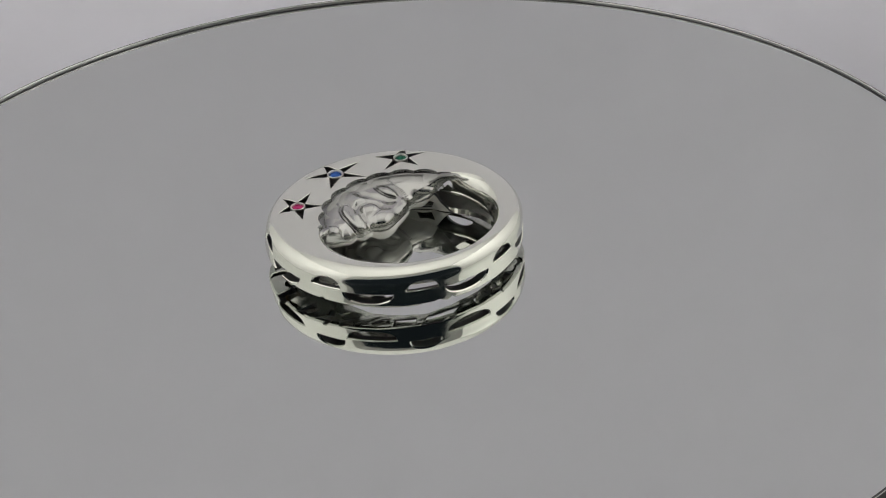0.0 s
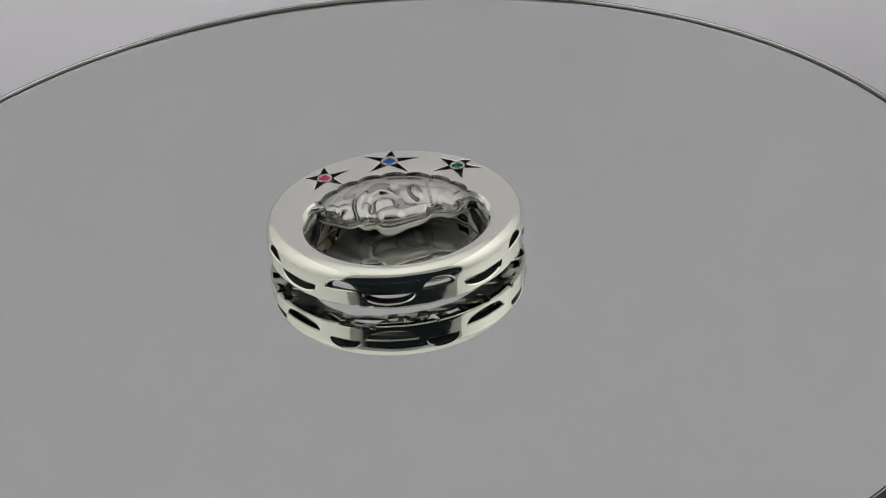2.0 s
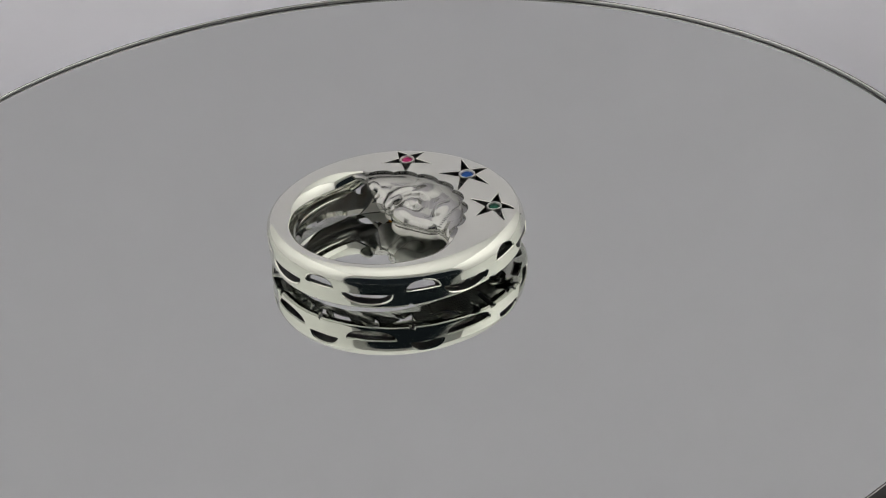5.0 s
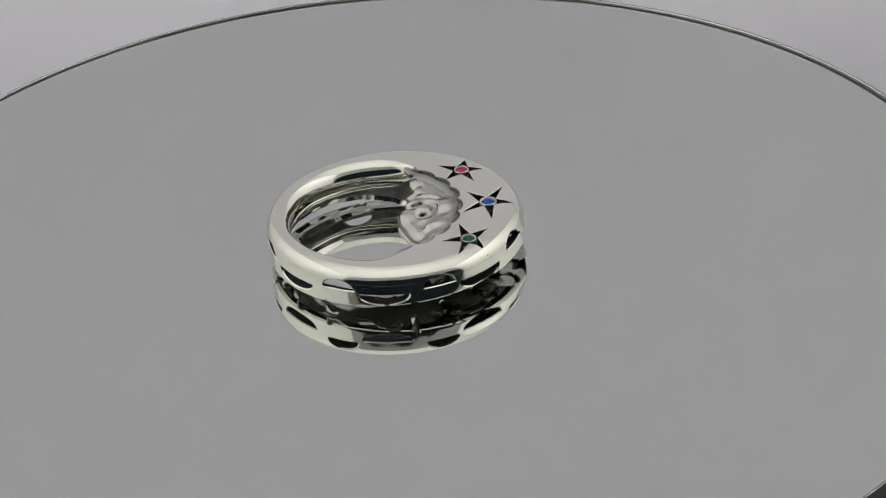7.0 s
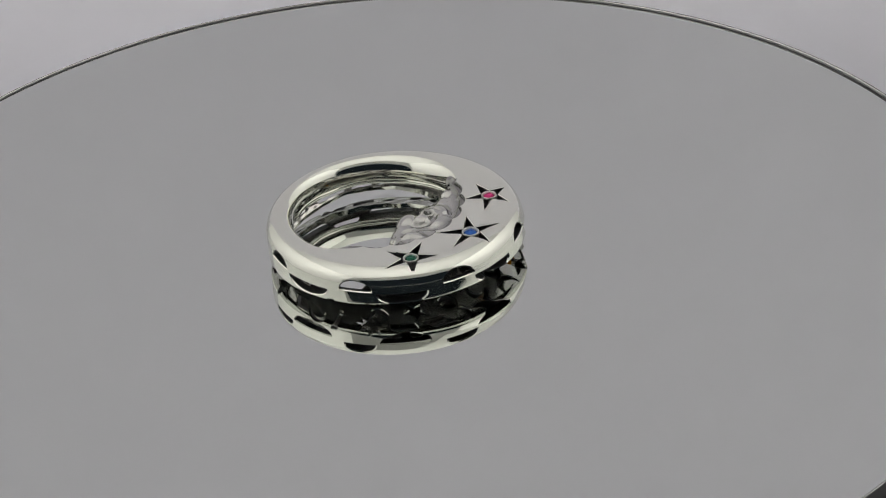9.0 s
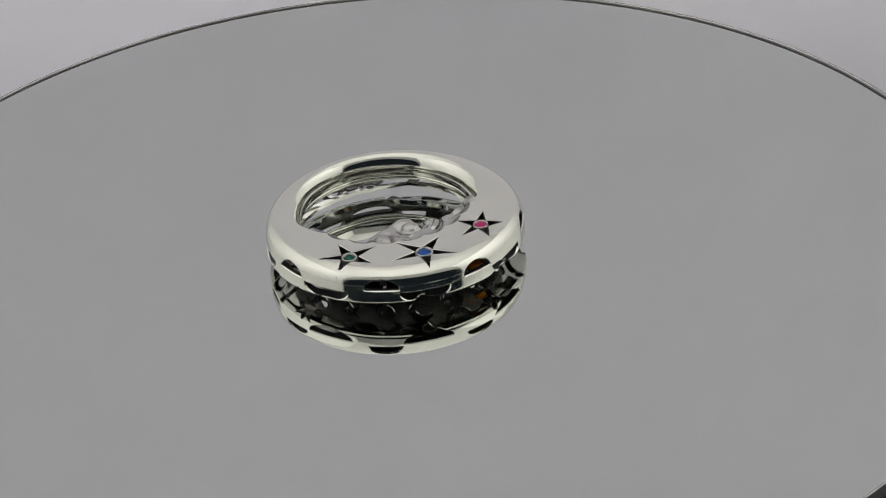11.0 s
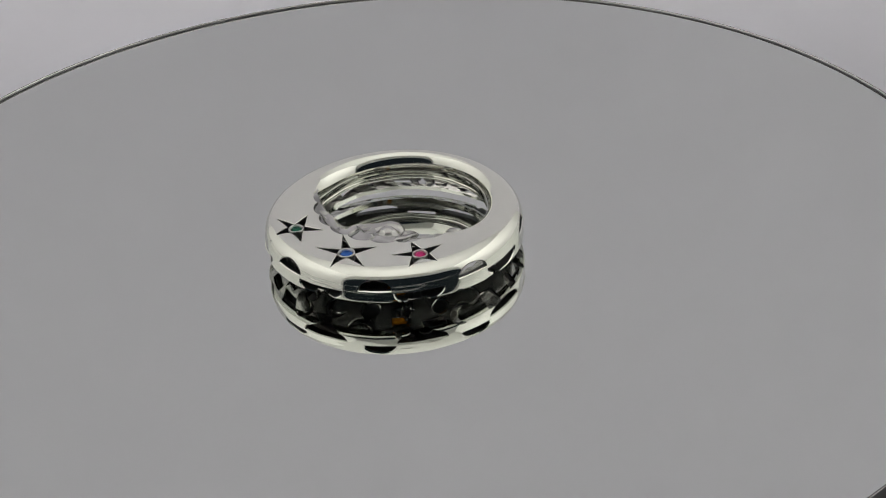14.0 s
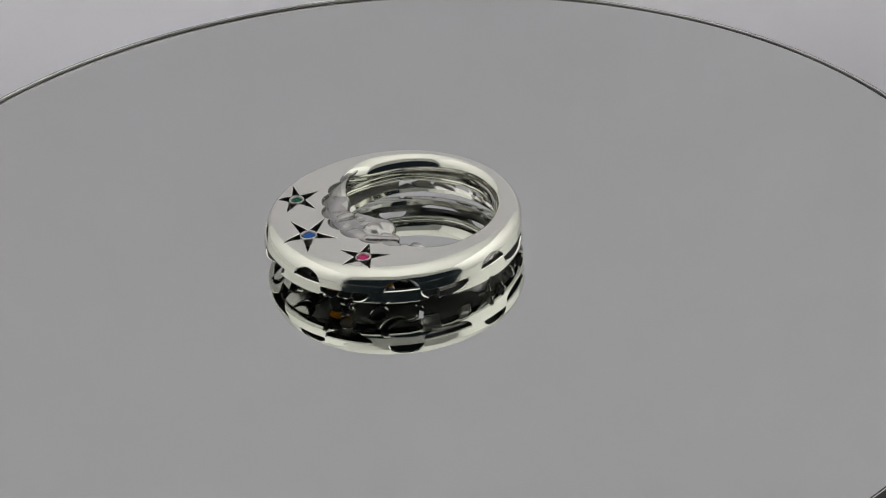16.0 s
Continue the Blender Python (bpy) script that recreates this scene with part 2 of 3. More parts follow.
def crescent_points(r, open_turn):
    out = []
    for i in range(13):
        a = math.radians(-130 + 260 * i / 12 + open_turn)
        out.append((r * math.cos(a), r * math.sin(a)))
    dx, dy = -0.45 * r * math.cos(math.radians(open_turn)), -0.45 * r * math.sin(math.radians(open_turn))
    for i in range(13):
        a = math.radians(110 - 220 * i / 12 + open_turn)
        out.append((dx + 0.78 * r * math.cos(a), dy + 0.78 * r * math.sin(a)))
    return out


def lens_points(half, tall, up):
    out = [(half, 0.0)]
    for i in range(1, 16):
        a = math.pi * i / 16
        out.append((half * math.cos(a), (tall if up else -tall) * math.sin(a) ** 0.8))
    out.append((-half, 0.0))
    return out


# openings of the sloping underside: angle, height share (0 foot, 1 widest line), outline
def underside_shapes():
    return [
        (-157, 0.62, rect_points(1.7, 2.2, 0.3)), (-140, 0.60, rect_points(1.5, 1.7, -0.3)),
        (-126, 0.45, star_points(0, 0, 2.1, 0.75, 5, 80)), (-117, 0.68, star_points(0, 0, 0.95, 0.75, 5, 100)),
        (-104, 0.40, star_points(0, 0, 0.75, 0.72, 8, 0)), (-91, 0.58, rect_points(2.2, 1.5, 0.45)),
        (-77, 0.60, rect_points(2.3, 1.6, -0.2)), (-69, 0.42, star_points(0, 0, 1.9, 0.7, 5, 60)),
        (-49, 0.40, crescent_points(1.1, -90)), (-38, 0.42, star_points(0, 0, 1.2, 0.5, 5, 90)),
        (-27, 0.42, rect_points(2.2, 0.9, 0.2)), (-12, 0.42, crescent_points(1.0, 70)),
        (6, 0.42, star_points(0, 0, 2.0, 0.75, 5, 100)), (24, 0.42, rect_points(1.6, 1.4, 0.5)),
        (35, 0.52, crescent_points(1.1, 90)), (46, 0.55, rect_points(1.2, 2.6, -0.7)),
        (62, 0.48, star_points(0, 0, 1.7, 0.8, 8, 10)), (77, 0.55, rect_points(2.6, 0.9, 0.1)),
        (94, 0.55, rect_points(1.9, 1.2, 0.8)), (106, 0.35, crescent_points(1.0, 20)),
        (118, 0.60, [(-1.3, -0.6), (1.0, -0.8), (1.4, 0.7), (0.2, 0.6)]),
        (138, 0.52, crescent_points(1.35, -90)), (156, 0.50, star_points(0, 0, 1.9, 0.75, 5, 95)),
        (172, 0.56, rect_points(2.2, 1.1, 0.2)), (186, 0.50, crescent_points(1.4, 200)),
        (68, -0.8, star_points(0, 0, 0.95, 0.93, 10, 0)), (86, -1.0, star_points(0, 0, 1.4, 0.6, 5, 30)),
        (104, -1.3, star_points(0, 0, 1.0, 0.98, 10, 0)), (122, -1.1, crescent_points(1.3, 130)),
        (140, -1.4, star_points(0, 0, 1.1, 1.08, 10, 0)), (158, -1.3, star_points(0, 0, 1.3, 0.55, 6, 10)),
        (176, -1.0, star_points(0, 0, 0.95, 0.93, 10, 0)), (194, -0.7, crescent_points(1.1, 20)),
    ]


LENS_DOWN = [-58.6 + 45 * k for k in range(8)]
LENS_UP = [-80, -36.5, 11, 56, 102.5, 147, -168, -123]


def build_shell(parent):
    nth = 1200
    rows = (22, 56, 28, 62)
    nr = sum(rows) + 1
    th = np.arange(nth) * 2 * math.pi / nth
    P = np.stack([shell_point(th, r, rows) for r in range(nr)], 0)     # row, angle, xyz
    du = np.roll(P, -1, 1) - np.roll(P, 1, 1)
    dv = np.gradient(P, axis=0)
    N = np.cross(du, dv)
    N /= np.maximum(np.linalg.norm(N, axis=2, keepdims=True), 1e-9)
    if N[sum(rows[:3]), 0] @ np.array([1.0, 0, 0]) < 0:
        N = -N
    # the cast and hand-polished wall is slightly uneven
    rr = np.arange(nr)[:, None]
    low_part = smooth01(rr, rows[0] + rows[1] + 10, sum(rows[:3]) + 6)
    tt = th[None, :]
    uneven = np.sin(17 * tt + 0.10 * rr) * np.sin(0.09 * rr + 5 * tt) + 0.5 * np.sin(31 * tt - 0.12 * rr + 2 * np.sin(7 * tt))
    below = smooth01(rr, sum(rows[:3]) + 0.45 * rows[3], sum(rows[:3]) + 0.7 * rows[3])
    P = P + N * ((0.010 + 0.045 * below) * low_part * uneven)[..., None]
    # inner side: straight below the top, towards the middle of the section elsewhere
    c, sn = np.cos(th), np.sin(th)
    wid = np.hypot(R_OUT * c - HX - R_HOLE * c, R_OUT * sn - HY - R_HOLE * sn)
    inw = np.minimum(3.2, 0.85 * wid)
    dirx, diry = (R_OUT - R_HOLE) * c - HX, (R_OUT - R_HOLE) * sn - HY
    dl = np.hypot(dirx, diry)
    K = np.stack([R_OUT * c - dirx / dl * inw, R_OUT * sn - diry / dl * inw, 2.3 + 0.5 * wide_share(th)], -1)[None]
    toK = K - P
    far = np.linalg.norm(toK, axis=2, keepdims=True)
    r = np.arange(nr)[:, None, None]
    n12, n123 = rows[0] + rows[1], sum(rows[:3])
    blend = np.clip((r - n12) / rows[2], 0, 1)
    thick_top = 0.45 + 0.5 * np.clip(r / rows[0] - 1, 0, 1)
    foot = np.clip((r - n123 - 0.55 * rows[3]) / (0.45 * rows[3]), 0, 1)
    thick_side = np.minimum(0.90 - 0.40 * foot, 0.8 * far)
    Q = P + (1 - blend) * (-N * thick_top) + blend * toK / far * thick_side
    Q[..., 2] = np.maximum(Q[..., 2], 0.05)
    # what is cut away
    F = np.full((nr, nth), -1.0)
    top_rows = slice(rows[0], rows[0] + rows[1] + 12)
    for centre, tips in STARS.values():
        g = poly_inside(P[top_rows, :, 0], P[top_rows, :, 1], star_outline(centre, tips))
        F[top_rows] = np.maximum(F[top_rows], np.maximum(g, -1))
    deg = np.degrees(th)
    side = slice(rows[0] + rows[1] + 4, nr)
    for centre, up in [(c, False) for c in LENS_DOWN] + [(c, True) for c in LENS_UP]:
        d = (deg - centre + 180) % 360 - 180
        cols = np.where(np.abs(d) < 14)[0]
        x = np.radians(d[cols])[None, :] * R_OUT + 0 * P[side][:, cols, 2]
        z = P[side][:, cols, 2]
        jit = math.sin(centre * 3.7)
        rise = 2.75 + 0.30 * float(wide_share(math.radians(centre)))
        if up:
            g = poly_inside(x, z - rise - 0.18 - 0.06 * jit, lens_points(1.8 + 0.12 * jit, 1.2, True))
        else:
            g = poly_inside(x, z - rise - 0.02 - 0.06 * jit, lens_points(2.7 + 0.15 * jit, 1.28, False))
        sub = F[side]
        sub[:, cols] = np.maximum(sub[:, cols], np.maximum(g, -1))
        F[side] = sub
    low0 = sum(rows[:3])
    low = slice(low0, nr - 2)
    seg = np.linalg.norm(np.diff(P[low0:], axis=0), axis=2)
    arc = np.concatenate([np.zeros((1, nth)), np.cumsum(seg, 0)], 0)     # distance below the widest line
    arc = arc[:nr - 2 - low0]
    for centre, share, pts in underside_shapes():
        d = (deg - centre + 180) % 360 - 180
        cols = np.where(np.abs(d) < 16)[0]
        mid = cols[len(cols) // 2]
        whole = seg[:, mid].sum()
        start = float(arc[int(rows[3] * 0.42), mid])
        room = whole - start
        place = start - 0.05 + min(room * 0.35, 0.8) + (0.5 - share) * 1.2
        half = low0 + int(rows[3] * 0.6)
        rad = float(np.hypot(P[half, mid, 0], P[half, mid, 1]))
        x = np.radians(d[cols])[None, :] * rad + 0 * arc[:, cols]
        y = place - arc[:, cols]
        y = np.where(arc[:, cols] > start - 0.6, y, -50.0)
        y = np.where(arc[:, cols] < whole - 0.35, y, -50.0)
        g = poly_inside(x, y, pts)
        sub = F[low]
        sub[:, cols] = np.maximum(sub[:, cols], np.maximum(g, -1))
        F[low] = sub
    F = np.where(np.abs(F) < 1e-4, -1e-4, F)
    # the way into an opening, along the surface
    def unit(a):
        return a / np.maximum(np.linalg.norm(a, axis=2, keepdims=True), 1e-9)

    lu = np.maximum(np.linalg.norm(du, axis=2), 1e-6)
    lv = np.maximum(np.linalg.norm(dv, axis=2), 1e-6)
    gu = (np.roll(F, -1, 1) - np.roll(F, 1, 1)) / lu
    gv = np.gradient(F, axis=0) / lv
    S = unit(unit(du) * gu[..., None] + unit(dv) * gv[..., None]).reshape(-1, 3)
    # sheets outside and inside, cut along the outlines
    Vo, Vi = P.reshape(-1, 3), Q.reshape(-1, 3)
    verts = np.concatenate([Vo, Vi]).tolist()
    nv = len(Vo)
    idx = np.arange(nr * nth).reshape(nr, nth)
    A, B = idx[:-1], np.roll(idx, -1, 1)[:-1]
    C, D = np.roll(idx, -1, 1)[1:], idx[1:]
    cells = np.stack([A, B, C, D], -1).reshape(-1, 4)
    f = F.reshape(-1)
    kept = f[cells] < 0
    whole = kept.all(1)
    mixed = kept.any(1) & ~whole
    full = cells[whole]
    under = (full[:, 0] // nth > sum(rows[:3]) + int(rows[3] * 0.52)).astype(int)
    # scallop wall beside the face has its dark reflection painted in
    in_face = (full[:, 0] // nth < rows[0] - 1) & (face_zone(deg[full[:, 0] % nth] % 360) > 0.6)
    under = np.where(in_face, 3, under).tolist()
    outer_faces = full[:, ::-1].tolist()
    inner_faces = (full + nv).tolist()
    cuts = {}

    def cut(i, j):
        key = (i, j) if i < j else (j, i)
        if key not in cuts:
            t = f[key[0]] / (f[key[0]] - f[key[1]])
            o = Vo[key[0]] * (1 - t) + Vo[key[1]] * t
            n = Vi[key[0]] * (1 - t) + Vi[key[1]] * t
            k = len(verts)
            on_top = key[0] // nth < rows[0] + rows[1] + 14
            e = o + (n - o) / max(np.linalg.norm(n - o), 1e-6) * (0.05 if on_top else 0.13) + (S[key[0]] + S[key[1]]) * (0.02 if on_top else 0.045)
            verts.extend([o.tolist(), n.tolist(), o.tolist(), e.tolist(), e.tolist(), n.tolist()])
            cuts[key] = k
        return cuts[key]

    walls, black = [], []
    for cell in cells[mixed].tolist():
        ring_o, ring_i, edge = [], [], []
        for k in range(4):
            i, j = cell[k], cell[(k + 1) % 4]
            if f[i] < 0:
                ring_o.append(i)
                ring_i.append(i + nv)
            if (f[i] < 0) != (f[j] < 0):
                c = cut(i, j)
                ring_o.append(c)
                ring_i.append(c + 1)
                edge.append(c)
        outer_faces.append(ring_o[::-1])
        inner_faces.append(ring_i)
        if len(edge) == 2:
            e0, e1 = edge
            walls.append((e0 + 2, e1 + 2, e1 + 3, e0 + 3))
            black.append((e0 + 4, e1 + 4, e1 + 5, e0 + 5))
    # close the lip of the hole and the foot
    for row in (0, nr - 1):
        k = len(verts)
        verts.extend(P[row].tolist())
        verts.extend(Q[row].tolist())
        for i in range(nth):
            j = (i + 1) % nth
            walls.append((k + i, k + j, k + nth + j, k + nth + i))
    verts = (np.array(verts) * MM).tolist()
    faces = outer_faces + inner_faces + walls + black
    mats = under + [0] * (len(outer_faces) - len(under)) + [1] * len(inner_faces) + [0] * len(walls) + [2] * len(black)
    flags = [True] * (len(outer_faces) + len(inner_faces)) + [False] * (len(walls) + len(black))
    return mesh_object("shell", verts, faces, [SILVER, TARNISH, BLACKENED_SHADE, EDGE_SHADE], parent, "hollow polished silver shell pierced with half moons and stars", flags, mats)


# ---- upright wall of the finger hole under the face ----
def inner_shapes():
    return [
        (40, 2.3, rect_points(1.6, 0.9, 0.3)), (52, 1.5, star_points(0, 0, 1.3, 0.55, 5, 70)), (65, 2.6, crescent_points(0.9, 200)),
        (76, 1.4, rect_points(1.9, 0.8, -0.3)), (88, 2.4, star_points(0, 0, 1.1, 0.45, 5, 100)), (101, 1.3, crescent_points(1.0, 60)),
        (113, 2.5, star_points(0, 0, 0.7, 0.69, 12, 0)), (124, 1.5, star_points(0, 0, 1.4, 0.6, 5, 85)), (138, 2.4, crescent_points(0.95, -60)),
        (150, 1.2, rect_points(1.8, 0.8, 0.4)), (160, 2.6, star_points(0, 0, 0.6, 0.59, 12, 0)), (173, 1.25, star_points(0, 0, 1.65, 0.65, 5, 95)),
        (187, 2.3, crescent_points(1.15, 150)), (199, 1.1, rect_points(1.3, 0.9, -0.3)),
    ]


def build_inner_wall(parent):
    r_in, thick = 9.22, 0.42
    deg = np.linspace(34, 208, 720)
    zs = np.linspace(0.07, 4.3, 52)
    a = np.radians(deg)[None, :] + 0 * zs[:, None]
    z = zs[:, None] + 0 * a
    F = np.full(a.shape, -1.0)
    for centre, height, pts in inner_shapes():
        if centre < 120:
            height = 2.5 if height > 2 else 0.72
        x = np.radians(deg - centre)[None, :] * r_in + 0 * z
        F = np.maximum(F, np.maximum(poly_inside(x, z - height, pts), -1))
    ztop = 0.05 + 4.35 * smooth01(deg, 56, 84) * (1 - smooth01(deg, 172, 197))
    F = np.maximum(F, z - ztop[None, :])
    F = np.where(np.abs(F) < 1e-4, -1e-4, F).reshape(-1)
    wave = 0.12 * np.sin(a * 11 + 1.3 * z) * np.sin(2.1 * z + 2 * a) + 0.07 * np.sin(a * 27 - 2.2 * z + np.sin(5 * a))       # hand-worked unevenness

    def ring_at(r):
        r = r + wave
        return np.stack([HX + r * np.cos(a), HY + r * np.sin(a), z], -1).reshape(-1, 3)

    Vi, Vo = ring_at(r_in), ring_at(r_in + thick)
    verts = Vi.tolist() + Vo.tolist()
    nv, nc = len(Vi), len(deg)
    cuts, front, back, edges = {}, [], [], []

    def cut(i, j):
        key = (min(i, j), max(i, j))
        if key not in cuts:
            t = F[key[0]] / (F[key[0]] - F[key[1]])
            cuts[key] = len(verts)
            p, q = Vi[key[0]] * (1 - t) + Vi[key[1]] * t, Vo[key[0]] * (1 - t) + Vo[key[1]] * t
            verts.extend([p.tolist(), q.tolist(), p.tolist(), q.tolist()])
        return cuts[key]

    for row in range(len(zs) - 1):
        for col in range(nc - 1):
            i = row * nc + col
            cell = (i, i + 1, i + nc + 1, i + nc)
            if all(F[k] > 0 for k in cell):
                continue
            loop, far, ends = [], [], []
            for k in range(4):
                p, q = cell[k], cell[(k + 1) % 4]
                if F[p] < 0:
                    loop.append(p)
                    far.append(p + nv)
                if (F[p] < 0) != (F[q] < 0):
                    c = cut(p, q)
                    loop.append(c)
                    far.append(c + 1)
                    ends.append(c)
            front.append(loop[::-1])
            back.append(far)
            if len(ends) == 2:
                edges.append((ends[0] + 2, ends[1] + 2, ends[1] + 3, ends[0] + 3))
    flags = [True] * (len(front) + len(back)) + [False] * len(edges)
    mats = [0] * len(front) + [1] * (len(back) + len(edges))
    return mesh_object("inner_wall", (np.array(verts) * MM).tolist(), front + back + edges, [INNER, BLACKENED_SHADE], parent, "pale silver wall of the finger hole with small cut-outs", flags, mats)


# ---- the sleeping moon face on the inner edge ----
def surface_net(F, lo, step):
    """Smooth mesh of the zero surface of a grid of values (negative inside)."""
    inside = F < 0
    shape = np.array(F.shape) - 1
    total = np.zeros((*shape, 3))
    count = np.zeros(shape)
    corners = [(i, j, k) for i in (0, 1) for j in (0, 1) for k in (0, 1)]

    def part_of(A, c):
        return A[c[0]:c[0] + shape[0], c[1]:c[1] + shape[1], c[2]:c[2] + shape[2]]

    for a in corners:
        for axis in range(3):
            if a[axis]:
                continue
            b = list(a)
            b[axis] = 1
            fa, fb = part_of(F, a), part_of(F, b)
            cross = part_of(inside, a) != part_of(inside, b)
            t = np.where(cross, fa / np.where(cross, fa - fb, 1.0), 0.0)
            for ax in range(3):
                total[..., ax] += np.where(cross, a[ax] + (t if ax == axis else 0.0), 0.0)
            count += cross
    used = count > 0
    ids = np.full(shape, -1)
    ids[used] = np.arange(used.sum())
    grid = np.stack(np.meshgrid(*[np.arange(n) for n in shape], indexing="ij"), -1)
    verts = (grid[used] + total[used] / count[used][:, None]) * step + np.array(lo)
    faces = []
    for axis in range(3):
        u, v = (axis + 1) % 3, (axis + 2) % 3
        sl0 = [slice(None)] * 3
        sl1 = [slice(None)] * 3
        sl0[axis], sl1[axis] = slice(0, -1), slice(1, None)
        cross = inside[tuple(sl0)] != inside[tuple(sl1)]
        pos = np.argwhere(cross)
        pos = pos[(pos[:, u] > 0) & (pos[:, v] > 0) & (pos[:, u] < shape[u]) & (pos[:, v] < shape[v])]
        quad = []
        for du, dv in ((-1, -1), (0, -1), (0, 0), (-1, 0)):
            q = pos.copy()
            q[:, u] += du
            q[:, v] += dv
            quad.append(ids[q[:, 0], q[:, 1], q[:, 2]])
        quad = np.stack(quad, -1)
        flip = ~inside[pos[:, 0], pos[:, 1], pos[:, 2]]
        quad[flip] = quad[flip][:, ::-1]
        faces.append(quad)
    return verts, np.concatenate(faces)


FACE_MID = 2.45       # height of the seam between the two halves of the face
# outline of the profile in plan, from the hole's centre: brow, nose bridge, under the nose, lips, chin
PROFILE = [(7.0, 6.2), (5.6, 6.9), (4.0, 7.1), (2.4, 6.9), (1.2, 6.4), (0.2, 5.6), (-0.5, 4.7), (-0.9, 3.9), (-1.4, 3.0), (-2.3, 2.1), (-3.3, 1.35), (-4.0, 0.8), (-4.5, 0.3), (-5.2, 0.25), (-5.5, -0.1), (-5.8, -0.7), (-6.5, -0.7), (-7.0, -1.2), (-7.8, -1.6), (-8.5, -2.6), (-9.0, -3.4)]


def face_height(x, y):
    """Half thickness of the face: a rounded body that sweeps up in flutes to the scalloped edge."""
    arc = [(9.55 * math.cos(math.radians(a)), 9.55 * math.sin(math.radians(a))) for a in range(198, 38, -4)]
    p = poly_inside(x, y, PROFILE + arc)
    body = np.where(p > 0, 0.30 + 1.55 * np.sqrt(np.clip(1 - (1 - np.clip(p / 3.4, 0, 1)) ** 2, 0, 1)), 0.30 + 3 * p)
    ang = np.degrees(np.arctan2(y, x)) % 360
    d = np.maximum(8.45 + 0.25 * (scallop(ang) - 8.6) - np.hypot(x, y), 0)
    rise = np.exp(-d / 0.62)
    return np.where(p > 0, body + (2.42 - body) * rise, body)


def height_at(x, y):
    return float(face_height(np.array([float(x)]), np.array([float(y)]))[0])


def on_face(pts, lift=0.0):
    return [(x, y, height_at(x, y) + lift) for x, y in pts]


EYE_LINE = on_face([(-3.0, 7.0), (-2.7, 6.3), (-2.2, 5.75), (-1.6, 5.45), (-1.0, 5.4)], 0.06)
SMILE_LINE = on_face([(-6.6, 3.7), (-6.75, 2.8), (-6.55, 1.8), (-6.0, 0.9), (-5.3, 0.35)])
SMILE_FOLD = on_face([(-6.2, 3.2), (-6.25, 2.5), (-6.0, 1.7), (-5.5, 1.0), (-4.9, 0.6)], -0.12)
CURL_LINE = on_face([(-4.3, 1.55), (-4.75, 2.2), (-4.9, 3.1), (-4.6, 3.95), (-3.9, 4.4), (-3.1, 4.3), (-2.7, 3.8)], 0.06)
HOLLOW_LINE = on_face([(-4.3, 5.7), (-3.2, 5.1), (-2.2, 4.8), (-1.3, 4.7)])
EDGE_LINE = on_face([(8.55 * math.cos(math.radians(a)), 8.55 * math.sin(math.radians(a))) for a in range(50, 192, 4)])
# engraved grooves, eye hollow and edge cove: reach and strength of the darkening; hollow and cove are painted shade
OXIDE_SHADE = [(EYE_LINE, 0.35, 0.9), (SMILE_LINE, 0.4, 0.9), (CURL_LINE, 0.55, 0.9), (HOLLOW_LINE, 0.9, 0.45), (EDGE_LINE, 1.25, 0.8)]
LINES = [(EYE_LINE, 0.12), (SMILE_LINE, 0.15)]
BROW_HAIRS = []
for i in range(15):
    x, y = -1.55 + 1.95 * i / 14, 8.0 - 2.0 * i / 14
    BROW_HAIRS.append(on_face([(x - 0.12, y - 0.13), (x + 0.12, y + 0.10)]))
LINES += [(hair, 0.08) for hair in BROW_HAIRS]


